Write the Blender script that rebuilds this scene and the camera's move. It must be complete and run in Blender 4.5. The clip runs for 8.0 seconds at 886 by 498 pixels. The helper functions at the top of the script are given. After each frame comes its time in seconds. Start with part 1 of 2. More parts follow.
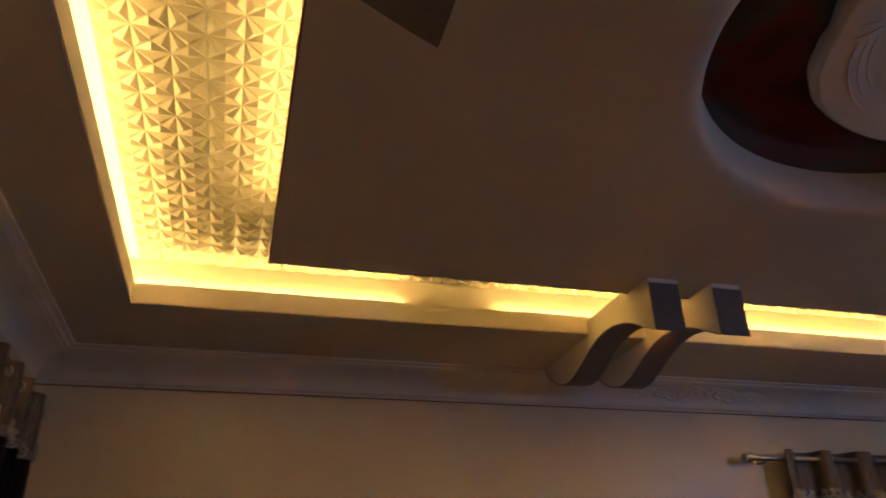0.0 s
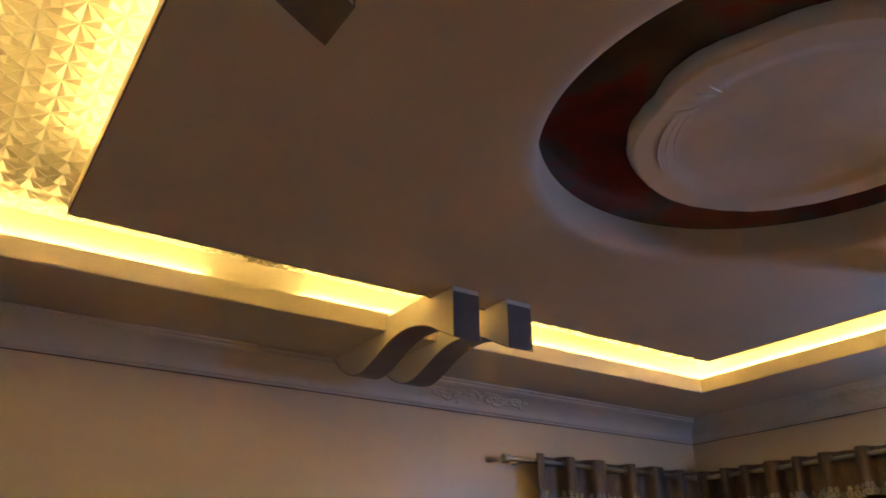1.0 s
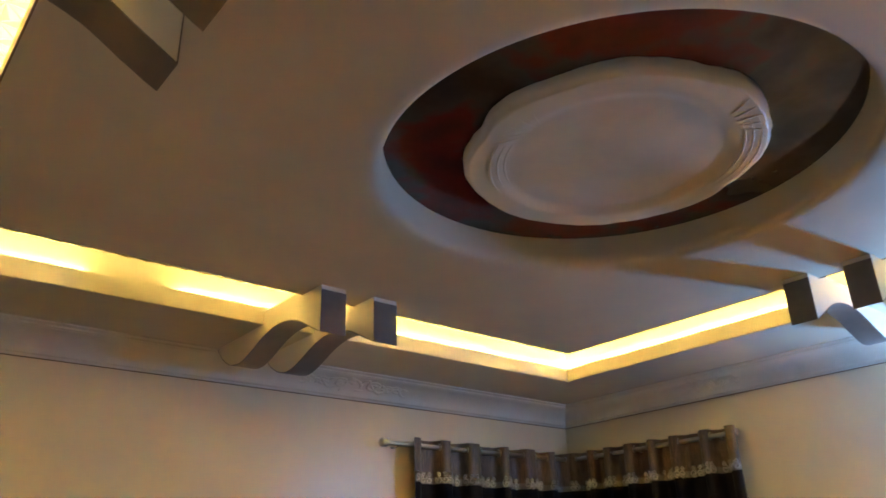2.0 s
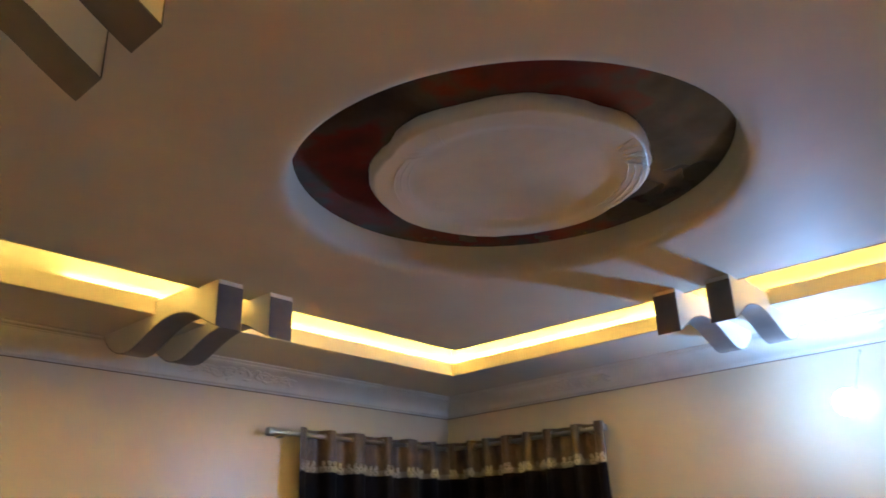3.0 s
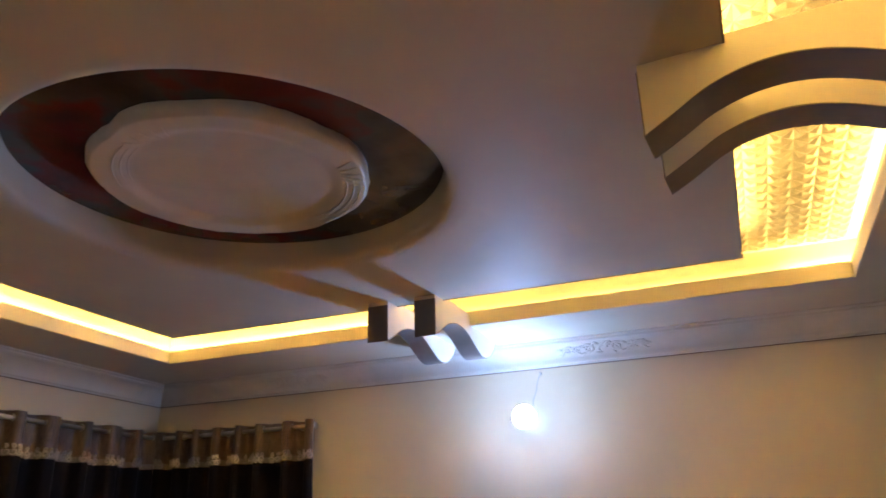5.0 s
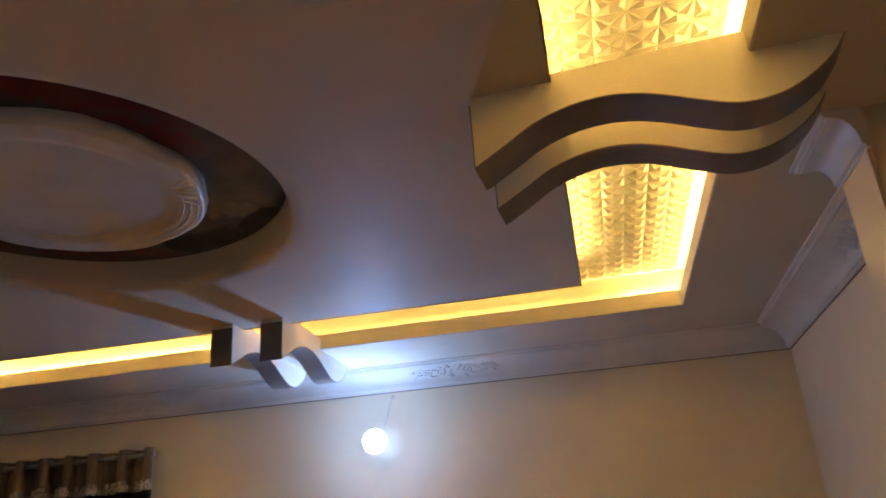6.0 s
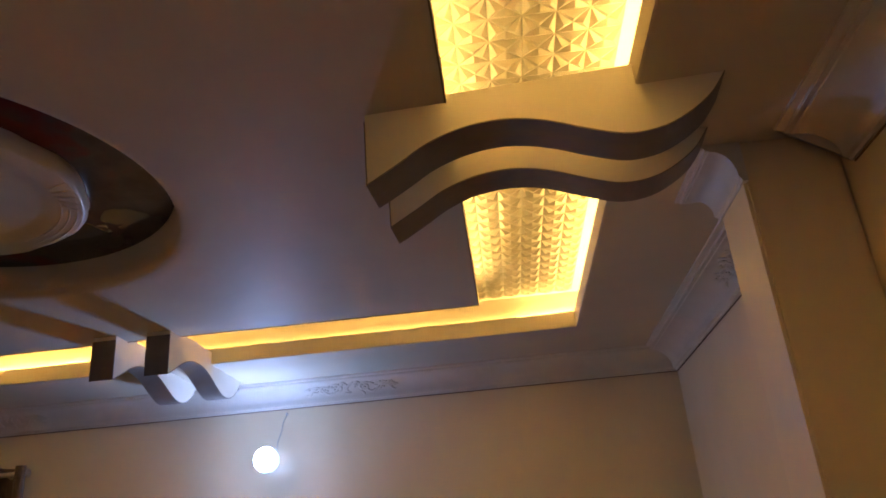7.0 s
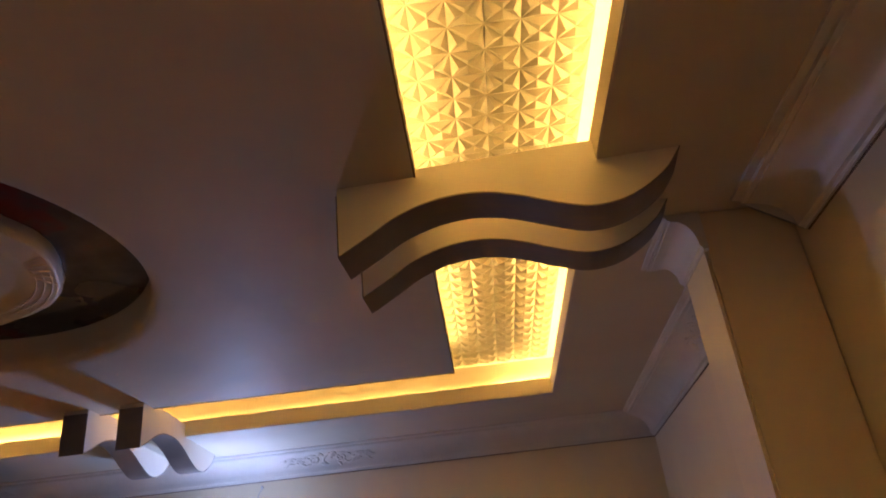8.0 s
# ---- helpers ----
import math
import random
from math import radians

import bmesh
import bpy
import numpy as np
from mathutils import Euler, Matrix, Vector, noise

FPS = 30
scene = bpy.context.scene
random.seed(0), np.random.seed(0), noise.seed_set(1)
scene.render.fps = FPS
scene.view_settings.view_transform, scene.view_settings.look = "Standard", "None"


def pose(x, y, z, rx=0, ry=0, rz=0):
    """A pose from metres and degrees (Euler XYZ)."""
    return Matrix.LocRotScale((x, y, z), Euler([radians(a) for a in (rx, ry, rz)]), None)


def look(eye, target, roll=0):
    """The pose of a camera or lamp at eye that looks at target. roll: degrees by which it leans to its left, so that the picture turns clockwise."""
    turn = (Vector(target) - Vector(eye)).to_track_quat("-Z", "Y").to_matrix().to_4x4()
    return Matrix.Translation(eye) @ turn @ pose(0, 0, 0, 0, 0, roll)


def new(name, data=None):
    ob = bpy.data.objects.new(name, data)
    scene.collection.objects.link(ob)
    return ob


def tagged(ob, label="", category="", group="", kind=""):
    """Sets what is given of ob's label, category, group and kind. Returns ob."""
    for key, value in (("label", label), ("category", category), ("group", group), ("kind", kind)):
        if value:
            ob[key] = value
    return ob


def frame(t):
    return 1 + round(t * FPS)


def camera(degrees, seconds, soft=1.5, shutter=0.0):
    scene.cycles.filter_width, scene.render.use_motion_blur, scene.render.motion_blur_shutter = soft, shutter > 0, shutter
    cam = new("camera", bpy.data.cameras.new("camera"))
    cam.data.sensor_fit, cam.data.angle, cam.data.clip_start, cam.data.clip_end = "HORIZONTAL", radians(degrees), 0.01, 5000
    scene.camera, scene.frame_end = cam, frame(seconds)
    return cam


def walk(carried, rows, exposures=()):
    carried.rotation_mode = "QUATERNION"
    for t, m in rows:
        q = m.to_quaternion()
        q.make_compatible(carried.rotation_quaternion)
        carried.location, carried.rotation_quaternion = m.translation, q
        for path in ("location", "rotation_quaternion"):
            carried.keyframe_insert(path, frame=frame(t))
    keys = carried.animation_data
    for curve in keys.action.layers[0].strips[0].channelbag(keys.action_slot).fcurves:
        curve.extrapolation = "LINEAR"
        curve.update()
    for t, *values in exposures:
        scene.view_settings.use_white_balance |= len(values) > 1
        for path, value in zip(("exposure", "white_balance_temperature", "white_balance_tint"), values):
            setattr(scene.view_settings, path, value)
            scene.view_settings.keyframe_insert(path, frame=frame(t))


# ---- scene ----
cam = camera(61.1, 8.0, soft=1.7, shutter=0.3)
PATH = [
    (0, (-1.978, -1.016, 1.597), (-1.491, 0.705, 2.493), -1.8),
    (0.5, (-2.09, -1.006, 1.606), (-1.299, 0.624, 2.452), -0.7),
    (1, (-2.149, -1.013, 1.634), (-1.134, 0.492, 2.473), -0.6),
    (1.5, (-2.112, -1.204, 1.614), (-1.008, 0.248, 2.436), -1.2),
    (1.7, (-2.1, -1.325, 1.582), (-0.961, 0.106, 2.39), -1.6),
    (2.8, (-2.204, -1.586, 1.61), (-0.869, -0.308, 2.375), -2.0),
    (3, (-2.265, -1.562, 1.629), (-0.857, -0.351, 2.372), -2.3),
    (3.5, (-2.338, -1.542, 1.601), (-0.735, -0.581, 2.312), -1.3),
    (4, (-2.334, -1.666, 1.602), (-0.69, -0.789, 2.329), -1.4),
    (4.5, (-2.332, -1.771, 1.591), (-0.65, -0.962, 2.307), -1.0),
    (6, (-2.27, -1.97, 1.619), (-0.45, -1.618, 2.37), -4.0),
    (6.5, (-2.26, -2.011, 1.626), (-0.423, -1.8, 2.388), -4.7),
    (7, (-2.239, -2.035, 1.635), (-0.397, -1.921, 2.406), -4.9),
    (7.5, (-2.258, -2.06, 1.629), (-0.436, -2.017, 2.453), -5.7),
    (8, (-2.297, -2.076, 1.622), (-0.523, -2.032, 2.545), -6.4),
]
EXPOSURES = [(0.0, 0.06, 5900, 48), (1.0, 0.76, 5700, 40), (1.5, 1.28, 5350, 23), (3.0, 1.46, 5550, 27),
             (3.5, 1.25, 5900, 37), (4.5, 1.2, 6000, 40), (6.0, 0.6, 5850, 41), (8.0, 0.08, 6400, 56)]
walk(cam, [(t, look(eye, target, roll)) for t, eye, target, roll in PATH], EXPOSURES)


# ---- light and exposure ----
world = bpy.data.worlds.new("dim_room")
scene.world = world
world.use_nodes = True
world.node_tree.nodes["Background"].inputs[0].default_value = (0.9, 0.75, 0.6, 1)
world.node_tree.nodes["Background"].inputs[1].default_value = 0.01

LED_POWER = 105.0
LED_COLOUR = (1.0, 0.715, 0.135)
BULB_POWER = 178.0
BULB_COLOUR = (0.395, 0.715, 1.09)

# ---- plan (metres) ----
WX0, WX1, WY0, WY1 = -3.06, 3.30, -3.325, 3.255      # wall faces
LX0, LX1, LY0, LY1 = -2.495, 2.415, -2.55, 2.41      # lip of the lowered border
PX0, PX1, PY0, PY1 = -1.915, 1.925, -1.96, 1.96    # floating centre panel
SOFFIT, LIP_TOP, PANEL, TROUGH = 2.953, 3.055, 3.0, 3.207
CIRCLE = (0.115, 0.085)
CORNICE_FOOT = 2.796


# ---- materials ----
def principled(name):
    m = bpy.data.materials.new(name)
    m.use_nodes = True
    nt = m.node_tree
    return m, nt, nt.nodes["Principled BSDF"]


def ramp(nt, fac, stops):
    r = nt.nodes.new("ShaderNodeValToRGB")
    els = r.color_ramp.elements
    while len(els) < len(stops):
        els.new(0.5)
    for e, (p, c) in zip(els, stops):
        e.position, e.color = p, (*c, 1)
    nt.links.new(fac, r.inputs[0])
    return r.outputs[0]


def noise_tex(nt, scale, detail=4, rough=0.55, stretch=None):
    co = nt.nodes.new("ShaderNodeTexCoord")
    n = nt.nodes.new("ShaderNodeTexNoise")
    n.inputs["Scale"].default_value, n.inputs["Detail"].default_value = scale, detail
    n.inputs["Roughness"].default_value = rough
    src = co.outputs["Object"]
    if stretch:
        mp = nt.nodes.new("ShaderNodeMapping")
        mp.inputs["Scale"].default_value = stretch
        nt.links.new(src, mp.inputs[0])
        src = mp.outputs[0]
    nt.links.new(src, n.inputs["Vector"])
    return n.outputs[0]


def bump(nt, bsdf, fac, strength, distance=0.002):
    b = nt.nodes.new("ShaderNodeBump")
    b.inputs["Strength"].default_value, b.inputs["Distance"].default_value = strength, distance
    nt.links.new(fac, b.inputs["Height"])
    nt.links.new(b.outputs[0], bsdf.inputs["Normal"])


def paint(name, base, rough, var=0.06, grain=70, relief=0.12, blotch=1.3, coat=0.0, patchy=0.15, shine=0.5):
    """Rolled paint: broad uneven patches, roller grain, uneven gloss."""
    m, nt, b = principled(name)
    big = noise_tex(nt, blotch, 5, 0.6)
    dark = tuple(c * (1 - 2 * var) for c in base)
    lite = tuple(min(1, c * (1 + var)) for c in base)
    nt.links.new(ramp(nt, big, [(0.3, dark), (0.55, base), (0.75, lite)]), b.inputs["Base Color"])
    g = noise_tex(nt, grain, 3)
    nt.links.new(ramp(nt, noise_tex(nt, 4.0, 4), [(0.3, (rough * (1 - patchy),) * 3), (0.7, (rough * (1 + patchy),) * 3)]), b.inputs["Roughness"])
    bump(nt, b, g, relief)
    b.inputs["Coat Weight"].default_value = coat
    b.inputs["Specular IOR Level"].default_value = shine
    b.inputs["Coat Roughness"].default_value = 0.15
    return m


CEIL = paint("ceiling_paint", (0.61, 0.558, 0.450), 0.60, 0.05, 110, 0.02, 0.9, 0.0, 0.03, 0.13)
WALL = paint("cream_wall_paint", (0.80, 0.68, 0.475), 0.31, 0.05, 60, 0.10, 0.8, 0.0, 0.04)
PLASTER = paint("white_plaster", (0.71, 0.68, 0.60), 0.45, 0.06, 90, 0.15, 3.0)
TROUGH_PAINT = paint("trough_paint", (0.80, 0.77, 0.70), 0.5, 0.04, 60, 0.1, 3.0)
BEAM_SIDE = paint("cream_beam_paint", (0.82, 0.76, 0.65), 0.40, 0.04, 80, 0.08, 2.0)
TAUPE = paint("taupe_brown_paint", (0.185, 0.152, 0.134), 0.45, 0.10, 120, 0.12, 5.0)
BROWN_LINE = paint("brown_strip", (0.20, 0.13, 0.085), 0.6, 0.2, 90, 0.2, 8.0)
RELIEF = paint("relief_board", (0.31, 0.28, 0.22), 0.40, 0.05, 120, 0.06, 4.0)
ROSE = paint("rose_plaster", (0.68, 0.645, 0.545), 0.33, 0.05, 80, 0.10, 4.0)


# Unseen floor: orange-brown chosen to bounce warm light up to the ceiling.
def floor_material():
    m, nt, b = principled("warm_bounce_floor")
    nt.links.new(ramp(nt, noise_tex(nt, 3, 6), [(0.3, (0.48, 0.215, 0.05)), (0.7, (0.58, 0.265, 0.07))]), b.inputs["Base Color"])
    b.inputs["Roughness"].default_value = 0.25
    return m


def ring_material():
    """Glossy dark marbled lining with wine-red blotches."""
    m, nt, b = principled("marbled_burgundy_gloss")
    c = ramp(nt, noise_tex(nt, 2.4, 4, 0.5, (-1.0, -1.0, 1.0)), [(0.36, (0.058, 0.040, 0.034)), (0.46, (0.085, 0.060, 0.052)), (0.54, (0.150, 0.028, 0.025)), (0.66, (0.085, 0.028, 0.024))])
    nt.links.new(c, b.inputs["Base Color"])
    b.inputs["Roughness"].default_value = 0.10
    bump(nt, b, noise_tex(nt, 5, 2), 0.25, 0.01)
    return m


def cloth(name, a, c, rough, sheen=0.2, metallic=0.0, stripes=220):
    m, nt, b = principled(name)
    f = noise_tex(nt, 9, 6, 0.7, (14, 14, 1.2))
    nt.links.new(ramp(nt, f, [(0.3, a), (0.7, c)]), b.inputs["Base Color"])
    b.inputs["Roughness"].default_value, b.inputs["Metallic"].default_value = rough, metallic
    b.inputs["Sheen Weight"].default_value = sheen
    b.inputs["Specular IOR Level"].default_value = 0.5 if rough < 0.5 else 0.08
    bump(nt, b, noise_tex(nt, stripes, 2, 0.5, (1, 1, 0.15)), 0.35, 0.002)
    return m


def metal(name, base, rough):
    m, nt, b = principled(name)
    nt.links.new(ramp(nt, noise_tex(nt, 30, 4), [(0.3, tuple(x * 0.85 for x in base)), (0.7, base)]), b.inputs["Base Color"])
    b.inputs["Metallic"].default_value, b.inputs["Roughness"].default_value = 1.0, rough
    return m


def glow(name, colour, power):
    m, nt, b = principled(name)
    b.inputs["Base Color"].default_value = (*colour, 1)
    b.inputs["Emission Color"].default_value = (*colour, 1)
    b.inputs["Emission Strength"].default_value = power
    return m


RING = ring_material()
FLOOR = floor_material()
HEADER_CLOTH = cloth("taupe_satin_cloth", (0.034, 0.020, 0.012), (0.205, 0.130, 0.080), 0.40, 0.03)
DRAPE_CLOTH = cloth("dark_drape_cloth", (0.006, 0.005, 0.006), (0.014, 0.010, 0.010), 0.7, 0.02)
SCROLL_THREAD = cloth("silver_scroll_thread", (0.32, 0.28, 0.24), (0.62, 0.56, 0.49), 0.4, 0.1)
LACE = cloth("grey_lace_band", (0.10, 0.082, 0.068), (0.30, 0.25, 0.21), 0.45, 0.1)
STEEL = metal("brushed_steel", (0.62, 0.58, 0.52), 0.28)
LED = glow("warm_led", LED_COLOUR, LED_POWER)
LED_WEAK = glow("failing_warm_led", (1.0, 0.70, 0.12), LED_POWER * 0.23)
BULB = glow("cool_bulb_glow", BULB_COLOUR, BULB_POWER)
BULB_BACK = glow("dim_bulb_back", BULB_COLOUR, BULB_POWER * 0.032)
SOCKET = paint("white_plastic", (0.72, 0.72, 0.72), 0.4, 0.03, 90, 0.05)
CABLE = paint("grey_cable_sheath", (0.55, 0.54, 0.52), 0.5, 0.1, 90, 0.05)


# ---- building helpers ----
def mesh_object(name, bm, material, parent=None, smooth=False, angle=35):
    bmesh.ops.recalc_face_normals(bm, faces=bm.faces)
    me = bpy.data.meshes.new(name)
    bm.to_mesh(me)
    bm.free()
    me.materials.append(material)
    if smooth:
        for p in me.polygons:
            p.use_smooth = True
        me.set_sharp_from_angle(angle=radians(angle))
    ob = new(name, me)
    ob.parent = parent
    return ob


def part(name, bm, material, parent, label="", smooth=False, angle=35):
    ob = mesh_object(name, bm, material, parent, smooth, angle)
    return tagged(ob, label) if label else ob


def setting(name, bm, material, label, category, smooth=False, angle=35):
    return tagged(mesh_object(name, bm, material, None, smooth, angle), label, category, "", "structure")


def base(name, place, label, category, group=""):
    e = new(name)
    e.location = place
    return tagged(e, label, category, group)


def box(bm, x0, x1, y0, y1, z0, z1, bevel=0.0):
    v = [bm.verts.new((x, y, z)) for z in (z0, z1) for y in (y0, y1) for x in (x0, x1)]
    fs = [bm.faces.new([v[i] for i in f]) for f in ((0, 2, 3, 1), (4, 5, 7, 6), (0, 1, 5, 4), (2, 6, 7, 3), (0, 4, 6, 2), (1, 3, 7, 5))]
    if bevel:
        es = list({e for f in fs for e in f.edges})
        bmesh.ops.bevel(bm, geom=es, offset=bevel, segments=2, affect="EDGES")
    return bm


def rect_ring(bm, x0, x1, y0, y1, z):
    return [bm.verts.new(p) for p in ((x0, y0, z), (x1, y0, z), (x1, y1, z), (x0, y1, z))]


def bridge(bm, a, b, closed=True):
    n = len(a)
    for i in range(n if closed else n - 1):
        j = (i + 1) % n
        bm.faces.new((a[i], a[j], b[j], b[i]))


def lathe(bm, profile, centre, steps=96, wobble=None):
    rings = []
    for r, z in profile:
        ring = []
        for k in range(steps):
            t = 2 * math.pi * k / steps
            rr, zz = (r, z) if wobble is None else wobble(r, z, t)
            ring.append(bm.verts.new((centre[0] + rr * math.cos(t), centre[1] + rr * math.sin(t), zz)))
        rings.append(ring)
    for a, b in zip(rings, rings[1:]):
        bridge(bm, a, b)
    return rings


def tube(bm, pts, r, sides=8, cap=True):
    """A round tube along a line of points; r may be a list."""
    pts = [Vector(p) for p in pts]
    rings = []
    for i, p in enumerate(pts):
        d = (pts[min(i + 1, len(pts) - 1)] - pts[max(i - 1, 0)]).normalized()
        up = Vector((0, 0, 1)) if abs(d.z) < 0.9 else Vector((1, 0, 0))
        s = d.cross(up).normalized()
        u = s.cross(d)
        rad = r[i] if isinstance(r, (list, tuple)) else r
        rings.append([bm.verts.new(p + rad * (math.cos(2 * math.pi * k / sides) * s + math.sin(2 * math.pi * k / sides) * u)) for k in range(sides)])
    for a, b in zip(rings, rings[1:]):
        bridge(bm, a, b)
    if cap:
        bm.faces.new(rings[0][::-1])
        bm.faces.new(rings[-1])


def interp(table, u):
    """Smooth curve through (u, value) pairs."""
    for i in range(len(table) - 1):
        if u <= table[i + 1][0] or i == len(table) - 2:
            p1, p2 = table[i], table[i + 1]
            p0, p3 = table[max(i - 1, 0)], table[min(i + 2, len(table) - 1)]
            h = p2[0] - p1[0]
            s = (u - p1[0]) / h
            m1 = (p2[1] - p0[1]) / max(p2[0] - p0[0], 1e-6) * h
            m2 = (p3[1] - p1[1]) / max(p3[0] - p1[0], 1e-6) * h
            return (2 * s**3 - 3 * s**2 + 1) * p1[1] + (s**3 - 2 * s**2 + s) * m1 + (-2 * s**3 + 3 * s**2) * p2[1] + (s**3 - s**2) * m2


# ---- structure: floor, walls, ceiling ----
T = 0.18
bm = bmesh.new()
box(bm, WX0 - T, WX1 + T, WY0 - T, WY1 + T, -0.2, 0.0)
setting("floor", bm, FLOOR, "polished orange-brown floor out of view, coloured to bounce warm light", "floor")
for name, b4, lab in (
    ("wall_north", (WX0 - T, WX1 + T, WY1, WY1 + T), "glossy cream painted wall beside the corner curtains"),
    ("wall_east", (WX1, WX1 + T, WY0, WY1), "glossy cream painted wall behind the bare bulb"),
    ("wall_south", (WX0 - T, WX1 + T, WY0 - T, WY0), "cream painted wall behind the plain pilaster"),
    ("wall_west", (WX0 - T, WX0, WY0, WY1), "cream painted wall behind the dark curtain"),
):
    bm = bmesh.new()
    box(bm, *b4, 0.0, 3.3)
    setting(name, bm, WALL, lab, "wall")

# lowered border with its upstand, ledge and riser
bm = bmesh.new()
LEDGE = 0.062
rings = [rect_ring(bm, WX0, WX1, WY0, WY1, SOFFIT), rect_ring(bm, LX0, LX1, LY0, LY1, SOFFIT), rect_ring(bm, LX0, LX1, LY0, LY1, LIP_TOP),
         rect_ring(bm, LX0 - 0.02, LX1 + 0.02, LY0 - 0.02, LY1 + 0.02, LIP_TOP), rect_ring(bm, LX0 - 0.02, LX1 + 0.02, LY0 - 0.02, LY1 + 0.02, LIP_TOP - 0.015),
         rect_ring(bm, LX0 - LEDGE, LX1 + LEDGE, LY0 - LEDGE, LY1 + LEDGE, LIP_TOP - 0.015),
         rect_ring(bm, LX0 - LEDGE, LX1 + LEDGE, LY0 - LEDGE, LY1 + LEDGE, TROUGH + 0.02), rect_ring(bm, WX0, WX1, WY0, WY1, TROUGH + 0.02)]
for a, b in zip(rings, rings[1:]):
    bridge(bm, a, b)
edge = [e for e in bm.edges if all(abs(v.co.z - SOFFIT) < 1e-4 and LX0 - 0.01 < v.co.x < LX1 + 0.01 and LY0 - 0.01 < v.co.y < LY1 + 0.01 for v in e.verts)]
bmesh.ops.bevel(bm, geom=edge, offset=0.004, segments=2, affect="EDGES")
setting("ceiling_border", bm, CEIL, "lowered plaster ceiling border round a lit trough", "ceiling")

# slab above everything
bm = bmesh.new()
box(bm, WX0 - T, WX1 + T, WY0 - T, WY1 + T, 3.3, 3.45)
setting("ceiling_slab", bm, CEIL, "plain painted slab above the false ceiling", "ceiling")


def relief_board():
    """Folded relief: creased kites along the edges of every square cell meet in eight-armed stars."""
    bm = bmesh.new()
    a, h = 0.110, 0.0175
    x0, x1, y0, y1 = LX0 - 0.005, LX1 + 0.005, LY0 - 0.005, LY1 + LEDGE - 0.002
    nx, ny = round((x1 - x0) / a), round((y1 - y0) / a)
    ax, ay = (x1 - x0) / nx, (y1 - y0) / ny
    for i in range(nx):
        for j in range(ny):
            cx, cy = x0 + (i + 0.5) * ax, y0 + (j + 0.5) * ay
            if PX0 + 0.18 < cx < PX1 - 0.18 and PY0 + 0.18 < cy < PY1 - 0.18:
                continue
            def put(dx, dy, drop):
                return bm.verts.new((cx + dx * ax / 2, cy + dy * ay / 2, TROUGH - drop))

            c = put(0, 0, 0.45 * h)
            corners = [put(dx, dy, 0.0) for dx, dy in ((-1, -1), (1, -1), (1, 1), (-1, 1))]
            for k, (dx, dy) in enumerate(((0, -1), (1, 0), (0, 1), (-1, 0))):
                p, q = corners[k], corners[(k + 1) % 4]
                ridge, foot = put(dx, dy, 0.15 * h), put(0.55 * dx, 0.55 * dy, h)
                for tri in ((p, ridge, foot), (ridge, q, foot), (p, foot, c), (foot, q, c)):
                    bm.faces.new(tri)
    me = bpy.data.meshes.new("ceiling_relief_board")
    bm.to_mesh(me)
    bm.free()
    me.materials.append(RELIEF)
    return tagged(new("ceiling_relief_board", me), "cream embossed star relief board lining the lit trough", "ceiling", "", "structure")


relief_board()
bm = bmesh.new()
box(bm, LX0 - LEDGE, LX1 + LEDGE, LY0 - LEDGE, LY1 + LEDGE, TROUGH + 0.001, TROUGH + 0.016)
setting("ceiling_trough_back", bm, TROUGH_PAINT, "plain backing above the embossed trough board", "ceiling")


def centre_panel():
    bm = bmesh.new()
    cx, cy = CIRCLE
    angs = sorted([2 * math.pi * k / 120 for k in range(120)] + [math.atan2(y - cy, x - cx) % (2 * math.pi) for x in (PX0, PX1) for y in (PY0, PY1)])

    def to_edge(t, inset):
        c, s = math.cos(t), math.sin(t)
        d = min(((PX1 - inset - cx) / c if c > 0 else (PX0 + inset - cx) / c) if abs(c) > 1e-9 else 9, ((PY1 - inset - cy) / s if s > 0 else (PY0 + inset - cy) / s) if abs(s) > 1e-9 else 9)
        return cx + d * c, cy + d * s

    rings = [[bm.verts.new((*to_edge(t, i), PANEL + z)) for t in angs] for i, z in ((0.25, 0.055), (0.014, 0.055), (0.014, 0.067), (0.0, 0.067))] + [[bm.verts.new((*to_edge(t, 0), PANEL + 0.003)) for t in angs], [bm.verts.new((*to_edge(t, 0.003), PANEL)) for t in angs]]
    for r, z in ((1.30, 3.0), (1.046, 3.0), (0.996, 3.0015), (0.964, 3.006), (0.944, 3.016), (0.934, 3.032), (0.929, 3.06), (0.924, 3.17), (0.924, 3.185)):
        rings.append([bm.verts.new((cx + r * math.cos(t), cy + r * math.sin(t), z)) for t in angs])
    for a, b in zip(rings, rings[1:]):
        bridge(bm, a, b)
    setting("ceiling_centre_panel", bm, CEIL, "smooth satin floating ceiling panel with a round recess", "ceiling", True, 40)


centre_panel()
# thin brown strip along the underside of the panel's rim
bm = bmesh.new()
for b4 in ((PX0 + 0.001, PX1 - 0.001, PY0 + 0.001, PY0 + 0.007), (PX0 + 0.001, PX1 - 0.001, PY1 - 0.007, PY1 - 0.001), (PX0 + 0.001, PX0 + 0.007, PY0 + 0.008, PY1 - 0.008), (PX1 - 0.007, PX1 - 0.001, PY0 + 0.008, PY1 - 0.008)):
    box(bm, *b4, PANEL - 0.003, PANEL + 0.002)
setting("trim_panel_edge", bm, BROWN_LINE, "thin brown strip round the floating panel's edge", "trim")
bm = bmesh.new()
lathe(bm, [(0.924, 3.152), (0.75, 3.149), (0.60, 3.150), (0.05, 3.152)], CIRCLE, 120)
setting("ceiling_recess_lining", bm, RING, "glossy dark burgundy marbled lining of the round recess", "ceiling", True)


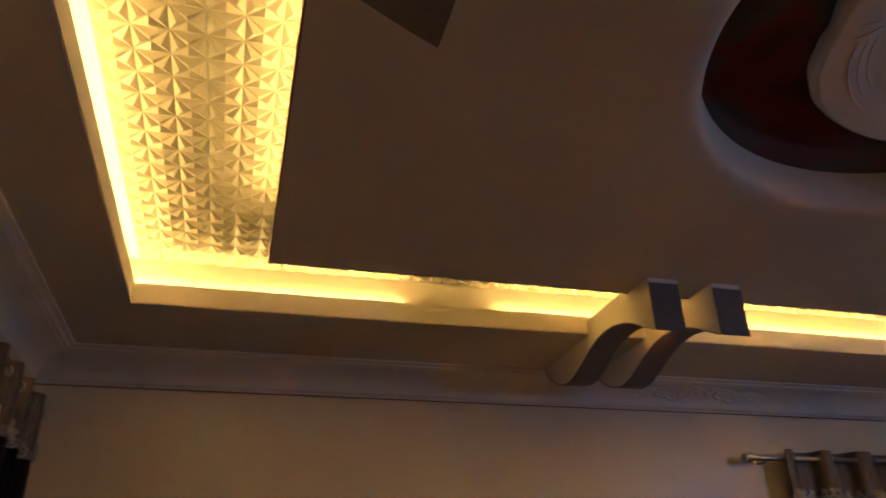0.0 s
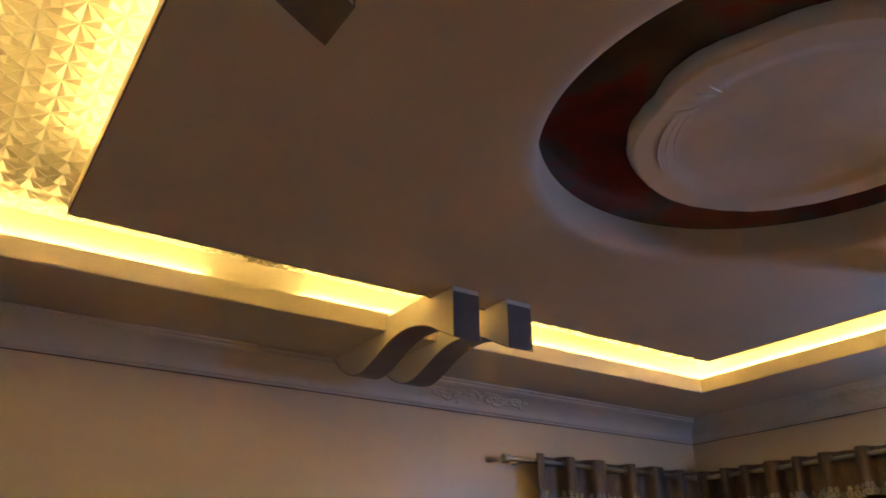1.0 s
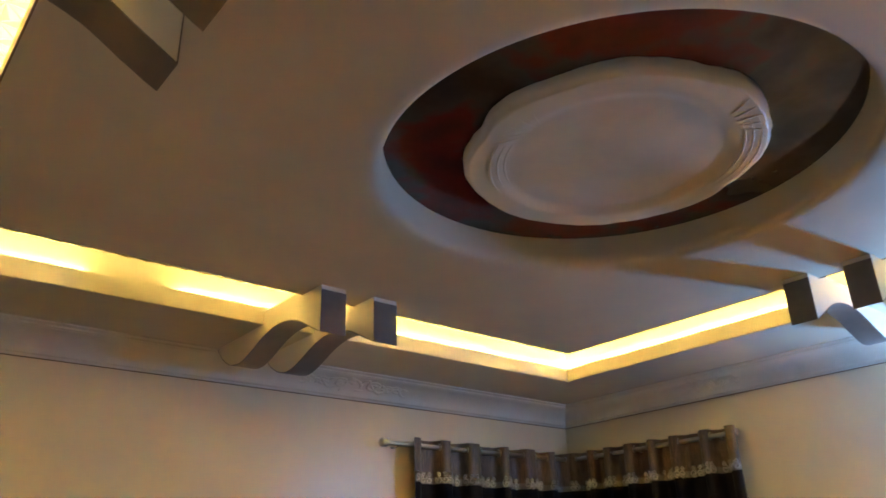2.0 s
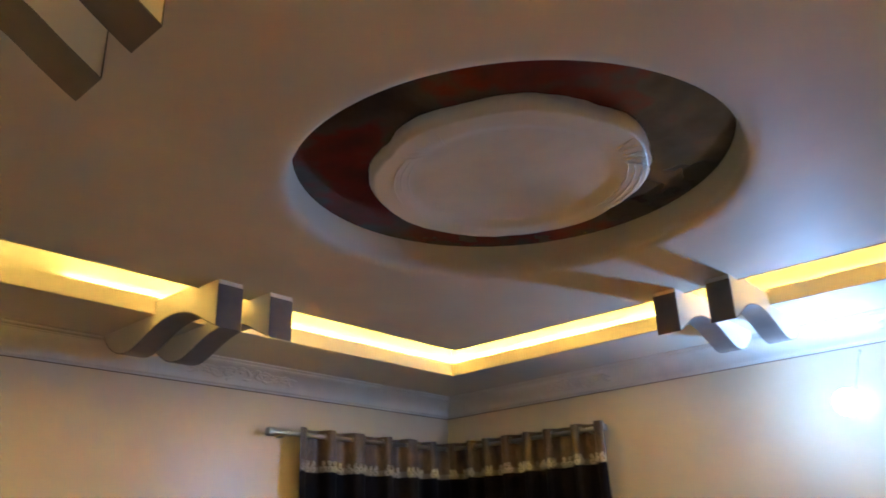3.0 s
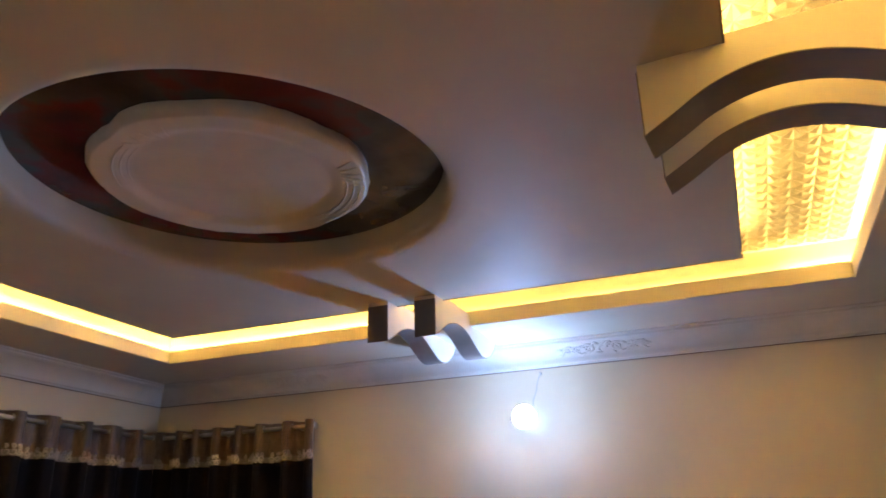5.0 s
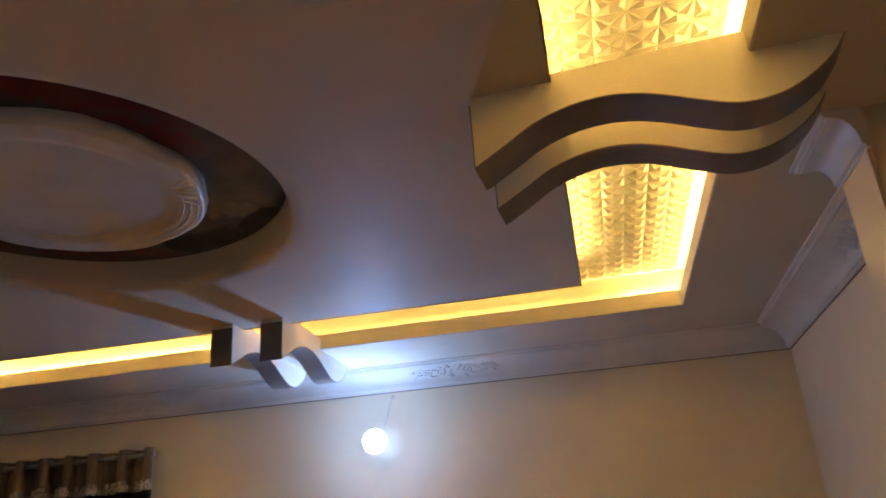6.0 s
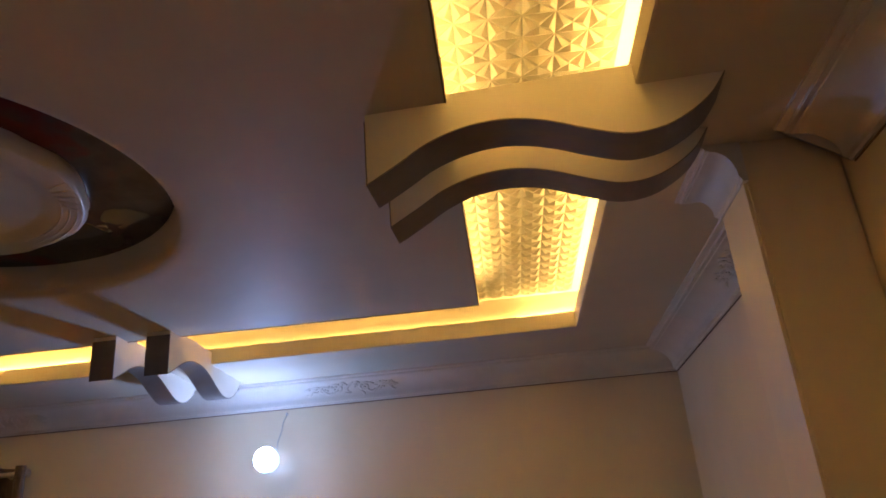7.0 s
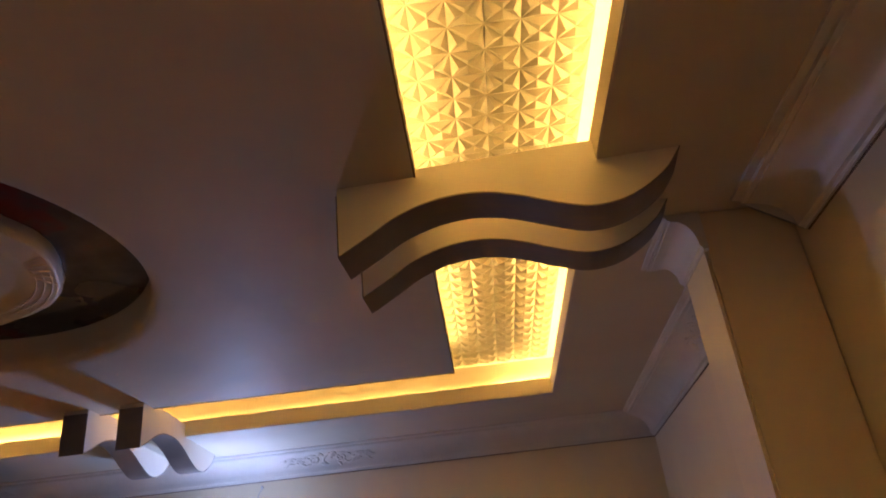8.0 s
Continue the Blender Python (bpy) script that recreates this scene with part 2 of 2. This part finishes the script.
# cornice round the room, mitred at the corners, with a thin brown line under it
COVE = (0.036, 0.025, 0.146, 0.104)                  # start out and up, width and height of the hollow
PROFILE = [(0.0, 0.0), (0.014, 0.0), (0.019, 0.011), (0.032, 0.017)]
PROFILE += [(COVE[0] + COVE[2] * (1 - math.cos(radians(9 * k))), COVE[1] + COVE[3] * math.sin(radians(9 * k))) for k in range(11)]
PROFILE += [(0.186, 0.133), (0.205, 0.134), (0.209, 0.1435), (0.222, 0.148), (0.236, 0.149), (0.240, 0.159)]
PROFILE = [(d, CORNICE_FOOT + z) for d, z in PROFILE]
for name, a, b, n in (
    ("trim_north", (WX0, WY1), (WX1, WY1), (0, -1)), ("trim_east", (WX1, WY1), (WX1, WY0), (-1, 0)),
    ("trim_south", (WX1, WY0), (0.56, WY0), (0, 1)), ("trim_southwest", (0.15, WY0), (WX0, WY0), (0, 1)), ("trim_west", (WX0, WY0), (WX0, WY1), (1, 0)),
):
    bm = bmesh.new()
    d = Vector((b[0] - a[0], b[1] - a[1], 0)).normalized()
    mitre_a = 0 if name == "trim_southwest" else 1
    mitre_b = 0 if name == "trim_south" else 1
    steps = max(2, int((Vector(b) - Vector(a)).length / 0.25))
    cols = []
    for k in range(steps + 1):
        col = []
        for o, z in PROFILE:
            p = Vector((*a, 0)) + d * (o * mitre_a) + (Vector((*b, 0)) - Vector((*a, 0)) - d * o * (mitre_a + mitre_b)) * (k / steps)
            p += Vector((*n, 0)) * o
            col.append(bm.verts.new((p.x, p.y, z + 0.0012 * noise.noise((p.x * 1.5, p.y * 1.5, 3)))))
        cols.append(col)
    for c0, c1 in zip(cols, cols[1:]):
        bridge(bm, c0, c1, False)
    for c, mitre in ((cols[0], mitre_a), (cols[-1], mitre_b)):
        if not mitre:
            bm.faces.new(c)
    setting(name, bm, PLASTER, "white moulded plaster cornice along the top of the wall", "cornice", True, 25)
    # thin brown strip along the cornice foot
    bm = bmesh.new()
    p, q = Vector((*a, 0)) + d * 0.004, Vector((*b, 0)) - d * 0.004
    w = Vector((*n, 0)) * 0.005
    xs, ys = [p.x, q.x, p.x + w.x, q.x + w.x], [p.y, q.y, p.y + w.y, q.y + w.y]
    box(bm, min(xs), max(xs), min(ys), max(ys), CORNICE_FOOT - 0.0058, CORNICE_FOOT - 0.0005)
    setting(name + "_line", bm, BROWN_LINE, "thin brown strip under the cornice", "trim")

# plain pilaster on the south wall
bm = bmesh.new()
box(bm, 0.225, 0.545, WY0 + 0.001, -2.97, 0.0, SOFFIT + 0.01, 0.012)
setting("pilaster", bm, WALL, "plain cream pilaster standing out from the wall", "pilaster")
bm = bmesh.new()
cols = []
for x, mitre, y0 in ((0.215, 0, -2.972), (0.547, 1, -2.972)):
    cols.append([bm.verts.new((x + mitre * o * 0.55, y0 + o * 0.55, z)) for o, z in PROFILE] + [bm.verts.new((x, y0 - 0.012, PROFILE[-1][1])), bm.verts.new((x, y0 - 0.012, CORNICE_FOOT))])
cols.append([bm.verts.new((0.547 + o * 0.55, WY0 + 0.02, z)) for o, z in PROFILE] + [bm.verts.new((0.535, WY0 + 0.02, PROFILE[-1][1])), bm.verts.new((0.535, WY0 + 0.02, CORNICE_FOOT))])
for c0, c1 in zip(cols, cols[1:]):
    bridge(bm, c0, c1)
for c in (cols[0], cols[-1]):
    bm.faces.new(c)
setting("trim_pilaster", bm, PLASTER, "short white cornice piece round the pilaster head", "cornice", True, 25)


# ---- lit strips in the trough ----
def led_strip(x0, x1, y0, y1, z, light=LED):
    bm = bmesh.new()
    box(bm, x0, x1, y0, y1, z, z + 0.008)
    ob = mesh_object("led_strip", bm, light)
    return tagged(ob, "warm yellow glowing light strip hidden in the trough", "light strip", "trough light strips")


ZL, ZP = LIP_TOP - 0.013, PANEL + 0.0565
o = 0.042
led_strip(LX0 - 0.03, -1.22, LY1 + o, LY1 + o + 0.012, ZL)          # north, outer
led_strip(-0.72, LX1 + 0.03, LY1 + o, LY1 + o + 0.012, ZL)
led_strip(LX1 + o, LX1 + o + 0.012, 0.10, LY1, ZL)                   # east, outer
led_strip(LX1 + o, LX1 + o + 0.012, LY0, -2.20, ZL)
led_strip(LX1 + o, LX1 + o + 0.012, -2.19, 0.09, ZL, LED_WEAK)
led_strip(LX0, LX1, LY0 - o - 0.012, LY0 - o, ZL)                    # south, outer
led_strip(LX0 - o - 0.012, LX0 - o, LY0, LY1, ZL)                    # west, outer
led_strip(PX0 + 0.02, PX1 - 0.02, PY0 + 0.030, PY0 + 0.042, ZP)      # south, on the panel
led_strip(PX0 + 0.030, PX0 + 0.042, PY0 + 0.05, PY1 - 0.25, ZP)      # west, on the panel
led_strip(PX1 - 0.042, PX1 - 0.030, PY0 + 0.05, PY1 - 0.25, ZP)      # east, on the panel
led_strip(PX0 + 0.35, PX1 - 0.30, PY1 - 0.042, PY1 - 0.030, ZP)      # north, on the panel


# ---- wavy double brackets across the trough ----
WAVE = ((0.0, 2.742), (0.10, 2.799), (0.196, 2.856), (0.31, 2.893), (0.42, 2.903), (0.51, 2.892), (0.60, 2.865), (0.70, 2.823), (0.816, 2.785), (0.92, 2.791), (1.0, 2.824), (1.08, 2.882), (1.137, 2.957))
BEAM_TOP = 3.030


def wave_bracket(place, turn, scale, width, gap, extra=0.0):
    """Two wavy beams side by side; u runs from the panel outwards, v across; extra widens the first beam towards the gap."""
    root = base("wave_bracket", place, "pair of wavy cream ceiling brackets with taupe undersides", "ceiling bracket", "wavy brackets across the trough")
    root.rotation_euler = (0, 0, radians(turn))
    us = [WAVE[-1][0] * k / 44 for k in range(45)]
    for v0, v1 in ((-gap / 2 - width, -gap / 2 + extra), (gap / 2, gap / 2 + width)):
        bm = bmesh.new()
        loops = []
        for v in (v0, v1):
            loops.append([bm.verts.new((u * scale, v, interp(WAVE, u) + 0.004)) for u in us] + [bm.verts.new((us[-1] * scale, v, BEAM_TOP)), bm.verts.new((0.0, v, BEAM_TOP))])
        bridge(bm, *loops)
        for l in loops:
            bm.faces.new(l)
        beam = part("beam", bm, BEAM_SIDE, root)
        bm = bmesh.new()
        path = [(-0.004, 2.975), (-0.004, interp(WAVE, 0))] + [(u * scale, interp(WAVE, u)) for u in us[1:]]
        inner = [(0.0, 2.975), (0.0, interp(WAVE, 0) + 0.0045)] + [(u * scale, interp(WAVE, u) + 0.0045) for u in us[1:]]
        loops = []
        for (pu, pz), (iu, iz) in zip(path, inner):
            loops.append([bm.verts.new((pu, v0 - 0.001, pz)), bm.verts.new((pu, v1 + 0.001, pz)), bm.verts.new((iu, v1 + 0.001, iz)), bm.verts.new((iu, v0 - 0.001, iz))])
        for a, b in zip(loops, loops[1:]):
            bridge(bm, a, b)
        bm.faces.new(loops[0])
        bm.faces.new(loops[-1])
        part("painted_underside", bm, TAUPE, beam, "taupe painted underside and end")
    return root


wave_bracket((0.022, 1.766, 0), 90, 1.12, 0.150, 0.182)
wave_bracket((1.785, 0.057, 0), 0, 1.05, 0.138, 0.184)
wave_bracket((0.068, -1.705, 0), -94, 1.0, 0.148, 0.185, 0.020)
wave_bracket((-1.628, 0.008, 0), 180, 1.0, 0.140, 0.150)


# ---- ceiling rose in the recess ----
def rose():
    root = base("ceiling_rose", (0.142, 0.110, 0), "round white plaster ceiling rose hung in the recess", "ceiling rose")

    def wob(r, z, t):
        k = max(0.0, min(1.0, (r - 0.56) / 0.08))
        notch = 0.020 * max(0.0, math.cos(4 * (t + 0.32))) ** 10
        chip = 0.022 * noise.noise((2.6 * math.cos(t), 2.6 * math.sin(t), 7)) + 0.014 * noise.noise((9 * math.cos(t), 9 * math.sin(t), 3))
        return 0.985 * r + k * (0.008 * math.cos(8 * t + 0.4) + chip - notch), z - 0.003 * noise.noise((3 * r * math.cos(t), 3 * r * math.sin(t), 2))

    def dish_z(r):
        k = max(0.0, min(1.0, (0.505 - r) / 0.085))
        return 3.0855 + 0.028 * max(0.0, 0.592 - r) + 0.017 * k * k * (3 - 2 * k)

    bm = bmesh.new()
    prof = [(0.604, 3.153), (0.609, 3.140), (0.612, 3.125), (0.611, 3.112), (0.606, 3.101), (0.599, 3.092)]
    prof += [(0.592 - 0.0076 * k, dish_z(0.592 - 0.0076 * k)) for k in range(24)]
    lathe(bm, prof, (0, 0), 144, wob)
    part("dish", bm, ROSE, root, "broad plaster dish", True, 75)
    bm = bmesh.new()
    lathe(bm, [(0.419, dish_z(0.419) - 0.001), (0.40, dish_z(0.41)), (0.30, dish_z(0.41)), (0.15, dish_z(0.41)), (0.0005, dish_z(0.41))], (0, 0), 96, wob)
    part("centre_disc", bm, ROSE, root, "flat plaster centre", True, 50)
    for mid, r0, span in ((135, 0.442, 24), (-45, 0.500, 30)):
        for k in range(3 if span else 0):
            bm = bmesh.new()
            r = r0 + 0.030 * k
            pts = [(r * math.cos(radians(mid + a)), r * math.sin(radians(mid + a)), dish_z(r) - 0.001) for a in [-span + 2 * span * i / 18 for i in range(19)]]
            tube(bm, pts, [0.001 + 0.0034 * math.sin(math.pi * i / 18) ** 0.5 for i in range(19)], 8)
            part("scroll_rib", bm, ROSE, root, "", True)
        bm = bmesh.new()
        for i in range(5):
            q = radians(mid + (span + 7) * (1 if mid != -45 else -1) + 3.5 * i)
            tube(bm, [((r0 - 0.02 + 0.02 * j) * math.cos(q + 0.01 * j * (i - 2)), (r0 - 0.02 + 0.02 * j) * math.sin(q + 0.01 * j * (i - 2)), dish_z(r0 - 0.02 + 0.02 * j) - 0.001) for j in range(6)], [0.001 + 0.0035 * math.sin(math.pi * j / 5) for j in range(6)], 7)
        part("shell_motif", bm, ROSE, root, "", True)


rose()


# ---- plaster scroll ornaments on the cornice ----
def scroll_pts(cx, cy, r0, turns, start, hand=1, n=26):
    return [(cx + r0 * (1 - 0.8 * k / n) * math.cos(start + hand * 2 * math.pi * turns * k / n), cy + r0 * (1 - 0.8 * k / n) * math.sin(start + hand * 2 * math.pi * turns * k / n)) for k in range(n + 1)]


def ornament_mesh():
    """Scrolls and leaves in the plane (s along the wall, w up the cornice slope), thickness along +n."""
    bm = bmesh.new()
    lines = []
    for sgn in (-1, 1):
        lines.append([(sgn * x, y) for x, y in scroll_pts(0.115, 0.0, 0.052, 1.35, 0.4)])
        lines.append([(sgn * x, y) for x, y in scroll_pts(0.225, -0.008, 0.036, 1.2, 2.4, -1)])
        lines.append([(sgn * (0.06 + 0.035 * k), 0.045 * math.cos(k * 1.0) - 0.01) for k in range(9)])
        lines.append([(sgn * (0.26 + 0.018 * k), -0.02 + 0.03 * math.sin(k * 0.9)) for k in range(7)])
        lines.append([(sgn * (0.02 + 0.010 * k), 0.01 + 0.05 * math.sin(k * 0.45)) for k in range(8)])
    lines.append([(0.035 * math.sin(k * 0.4), -0.055 + 0.011 * k) for k in range(11)])
    for ln in lines:
        n = len(ln)
        tube(bm, [(s, w, 0.003) for s, w in ln], [0.005 + 0.007 * math.sin(math.pi * k / (n - 1)) for k in range(n)], 6)
    rng = random.Random(12)
    for k in range(30):
        # short acanthus leaves fanning out of the scrolls
        s = rng.uniform(-0.34, 0.34)
        w = rng.uniform(-0.05, 0.05) * (1 - 0.55 * abs(s) / 0.34)
        a = rng.uniform(-1.2, 1.2) + (math.pi if s < 0 else 0)
        ln = rng.uniform(0.035, 0.065)
        leaf = [(s + ln * (j / 5) * math.cos(a + 0.12 * j), w + 0.7 * ln * (j / 5) * math.sin(a + 0.12 * j), 0.002 + 0.003 * math.sin(math.pi * j / 5)) for j in range(6)]
        tube(bm, leaf, [0.002 + 0.009 * math.sin(math.pi * (0.15 + 0.85 * j / 5)) for j in range(6)], 6)
    return bm


def ornament(mid, along, inward, size=0.92):
    """The ornament bent into the cornice's hollow."""
    bm = ornament_mesh()
    sx, nx, up = Vector((*along, 0)), Vector((*inward, 0)), Vector((0, 0, 1))
    for v in bm.verts:
        a = radians(46) + v.co.y / 0.122
        v.co = sx * v.co.x * size + nx * (COVE[0] + COVE[2] * (1 - math.cos(a)) + 0.75 * v.co.z * math.cos(a)) + up * (COVE[1] + COVE[3] * math.sin(a) - 0.75 * v.co.z * math.sin(a))
    ob = mesh_object("plaster_ornament", bm, PLASTER, None, True, 60)
    ob.location = Vector(mid) + up * CORNICE_FOOT
    return tagged(ob, "white plaster scroll ornament applied to the cornice", "ornament", "cornice ornaments")


ornament((0.93, WY1, 0), (1, 0), (0, -1), 1.25)
ornament((WX1, -0.925, 0), (0, 1), (-1, 0))
ornament((WX1, 1.77, 0), (0, 1), (-1, 0))
ornament((1.30, WY0, 0), (1, 0), (0, 1))


# ---- curtains and rods ----


def fold(s, seed, period=0.262):
    """Depth of the hanging cloth at s metres along the rod."""
    p = s / period + 0.16 * math.sin(s * 3.1 + seed) + 0.06 * math.sin(s * 11 + 2 * seed)
    return 0.052 * math.tanh(2.6 * (math.sin(2 * math.pi * p) - 0.28 + 0.12 * math.sin(s * 5 + seed)))


def curtain_set(a, along, inward, length, seed, rod_over, ROD_Z=2.492, period=0.262):
    """Rod and curtain from a point a; along and inward are plan directions."""
    sx, nx = Vector((*along, 0)), Vector((*inward, 0))
    o = Vector((*a, 0))

    def at(s, d, z):
        return o + sx * s + nx * d + Vector((0, 0, z))

    rod = base("curtain_rod", at(0, 0, ROD_Z), "brushed steel curtain rod with barrel finials", "curtain rod", "curtain rods")
    inv = Matrix.Translation(-at(0, 0, ROD_Z))
    bm = bmesh.new()
    tube(bm, [at(-rod_over, 0, ROD_Z), at(length * 0.5, 0, ROD_Z - 0.004), at(length + 0.02, 0, ROD_Z)], 0.017, 14)
    bm.transform(inv)
    part("pole", bm, STEEL, rod, "", True)
    bm = bmesh.new()
    tube(bm, [at(-rod_over + 0.004, 0, ROD_Z), at(-rod_over - 0.006, 0, ROD_Z), at(-rod_over - 0.010, 0, ROD_Z), at(-rod_over - 0.052, 0, ROD_Z), at(-rod_over - 0.058, 0, ROD_Z)], [0.018, 0.022, 0.032, 0.032, 0.024], 14)
    bm.transform(inv)
    part("finial", bm, STEEL, rod, "", True)
    for s in (-rod_over + 0.10, length * 0.55):
        bm = bmesh.new()
        tube(bm, [at(s, -0.088, ROD_Z - 0.02), at(s, -0.03, ROD_Z - 0.024), at(s, 0.0, ROD_Z - 0.016)], 0.008, 8)
        bm.transform(inv)
        part("rod_holder", bm, STEEL, rod, "", True)

    cur = base("curtain", at(0, 0, 0.02), "dark eyelet curtain with a taupe satin heading and scroll trim", "curtain", "living room curtains")
    inv = Matrix.Translation(-at(0, 0, 0.02))
    n = int(length / 0.0105)

    def sheet(z0, z1, rows, flare, thick, lift=0.0):
        bm = bmesh.new()
        front, back = [], []
        for r in range(rows + 1):
            z = z0 + (z1 - z0) * r / rows
            k = 1 + flare * (ROD_Z - z) * 0.15
            rag = 0.006 * noise.noise((z * 3, seed, 0))
            for lst, t in ((front, lift), (back, lift - thick)):
                lst.append([bm.verts.new(at(length * i / n, fold(length * i / n + 0.012 * noise.noise((i * 0.05, z * 1.2, seed)), seed, period) * k + t + rag, z + (0.006 * noise.noise((i * 0.11, seed, 5)) if r == rows else 0))) for i in range(n + 1)])
        for lst in (front, back):
            for p, q in zip(lst, lst[1:]):
                bridge(bm, p, q, False)
        for r in range(rows):
            for i in (0, n):
                bm.faces.new((front[r][i], front[r + 1][i], back[r + 1][i], back[r][i]))
        bridge(bm, front[0], back[0], False)
        bridge(bm, front[-1], back[-1], False)
        bm.transform(inv)
        return bm

    part("drape", sheet(0.03, ROD_Z - 0.258, 14, 0.4, 0.003), DRAPE_CLOTH, cur, "near-black heavy drape", True, 60)
    part("heading", sheet(ROD_Z - 0.265, ROD_Z + 0.050, 4, 0.1, 0.004, 0.003), HEADER_CLOTH, cur, "taupe satin heading band", True, 60)
    part("lace_band", sheet(ROD_Z - 0.272, ROD_Z - 0.226, 2, 0.1, 0.003, 0.0065), LACE, cur, "silver-grey lace edging", True, 60)
    bm = bmesh.new()
    s, step = 0.02, 0.052
    while s < length - 0.02:
        d = fold(s, seed, period) + 0.009
        slope = (fold(s + 0.01, seed, period) - fold(s - 0.01, seed, period)) / 0.02
        t = Vector((1, slope, 0)).normalized()
        for r0, z0, hand in ((0.031, ROD_Z - 0.243, 1), (0.018, ROD_Z - 0.205, -1)):
            tube(bm, [at(s + t.x * px, d + t.y * px, z0 + pz) for px, pz in scroll_pts(0, 0, r0, 1.3, s * 9, hand, 12)], 0.0056, 5)
        s += step * Vector((1, 0)).length / math.sqrt(1 + slope * slope) + 0.006
    bm.transform(inv)
    tagged(part("scroll_trim", bm, SCROLL_THREAD, cur, "silver-grey scroll embroidery", True), kind="stuff")
    # eyelets where the cloth crosses the rod
    s, last = 0.01, fold(0.0, seed, period)
    while s < length:
        now = fold(s, seed, period)
        if now * last < 0:
            bm = bmesh.new()
            slope = 1 if now > last else -1
            ring = [at(s + 0.004 * slope, 0, ROD_Z) + (nx * math.cos(t) + Vector((0, 0, 1)) * math.sin(t)) * 0.027 for t in [2 * math.pi * k / 16 for k in range(17)]]
            tube(bm, ring, 0.0045, 6)
            bm.transform(inv)
            part("eyelet", bm, STEEL, cur, "", True)
        last = now
        s += 0.004


curtain_set((1.41, 3.155), (1, 0), (0, -1), 1.73, 1.0, 0.215, 2.492, 0.285)
curtain_set((3.20, 1.50), (0, 1), (-1, 0), 1.64, 2.3, -0.05, 2.492, 0.225)
curtain_set((-2.955, 3.10), (0, -1), (1, 0), 1.5, 4.1, 0.03, 2.62)


# ---- globe bulb on the east wall, with its cable ----
bulb = base("wall_bulb", (WX1, -0.318, 2.414), "large cool white globe bulb glowing in a wall holder", "bulb")
GLOBE_R, GLOBE_X = 0.088, -0.165


def bowl(t0, t1, n=12):
    """A piece of the globe between two angles from its front, in degrees."""
    bm = bmesh.new()
    rings = []
    for k in range(n + 1):
        t = radians(t0 + (t1 - t0) * k / n)
        rings.append([bm.verts.new((GLOBE_X - GLOBE_R * math.cos(t), GLOBE_R * math.sin(t) * math.cos(q), GLOBE_R * math.sin(t) * math.sin(q))) for q in [2 * math.pi * j / 36 for j in range(36)]])
    for p, q in zip(rings, rings[1:]):
        bridge(bm, p, q)
    return bm


part("globe_front", bowl(0.5, 72), BULB, bulb, "brightly glowing front of the globe", True)
part("globe_back", bowl(72, 160), BULB_BACK, bulb, "dimmer opal back of the globe", True)
bm = bmesh.new()
tube(bm, [(0, 0, 0), (-0.012, 0, 0), (-0.014, 0, 0), (-0.07, 0, 0), (-0.095, 0, 0)], [0.045, 0.045, 0.028, 0.028, 0.040], 20)
part("holder", bm, SOCKET, bulb, "white plastic lamp holder", True)
bm = bmesh.new()
tube(bm, [(WX1 - 0.006, -0.35 - 0.07 * (k / 10) ** 1.5 + 0.006 * math.sin(k), 2.51 + 0.024 * k) for k in range(11)], 0.003, 8)
tube(bm, [(WX1 - 0.002, -0.42, 2.752), (WX1 - 0.010, -0.421, 2.756), (WX1 - 0.016, -0.422, 2.762)], [0.010, 0.011, 0.006], 8)
tagged(mesh_object("lamp_cable", bm, CABLE, None, True), "thin grey lamp cable pinned up the wall to the cornice", "cable")
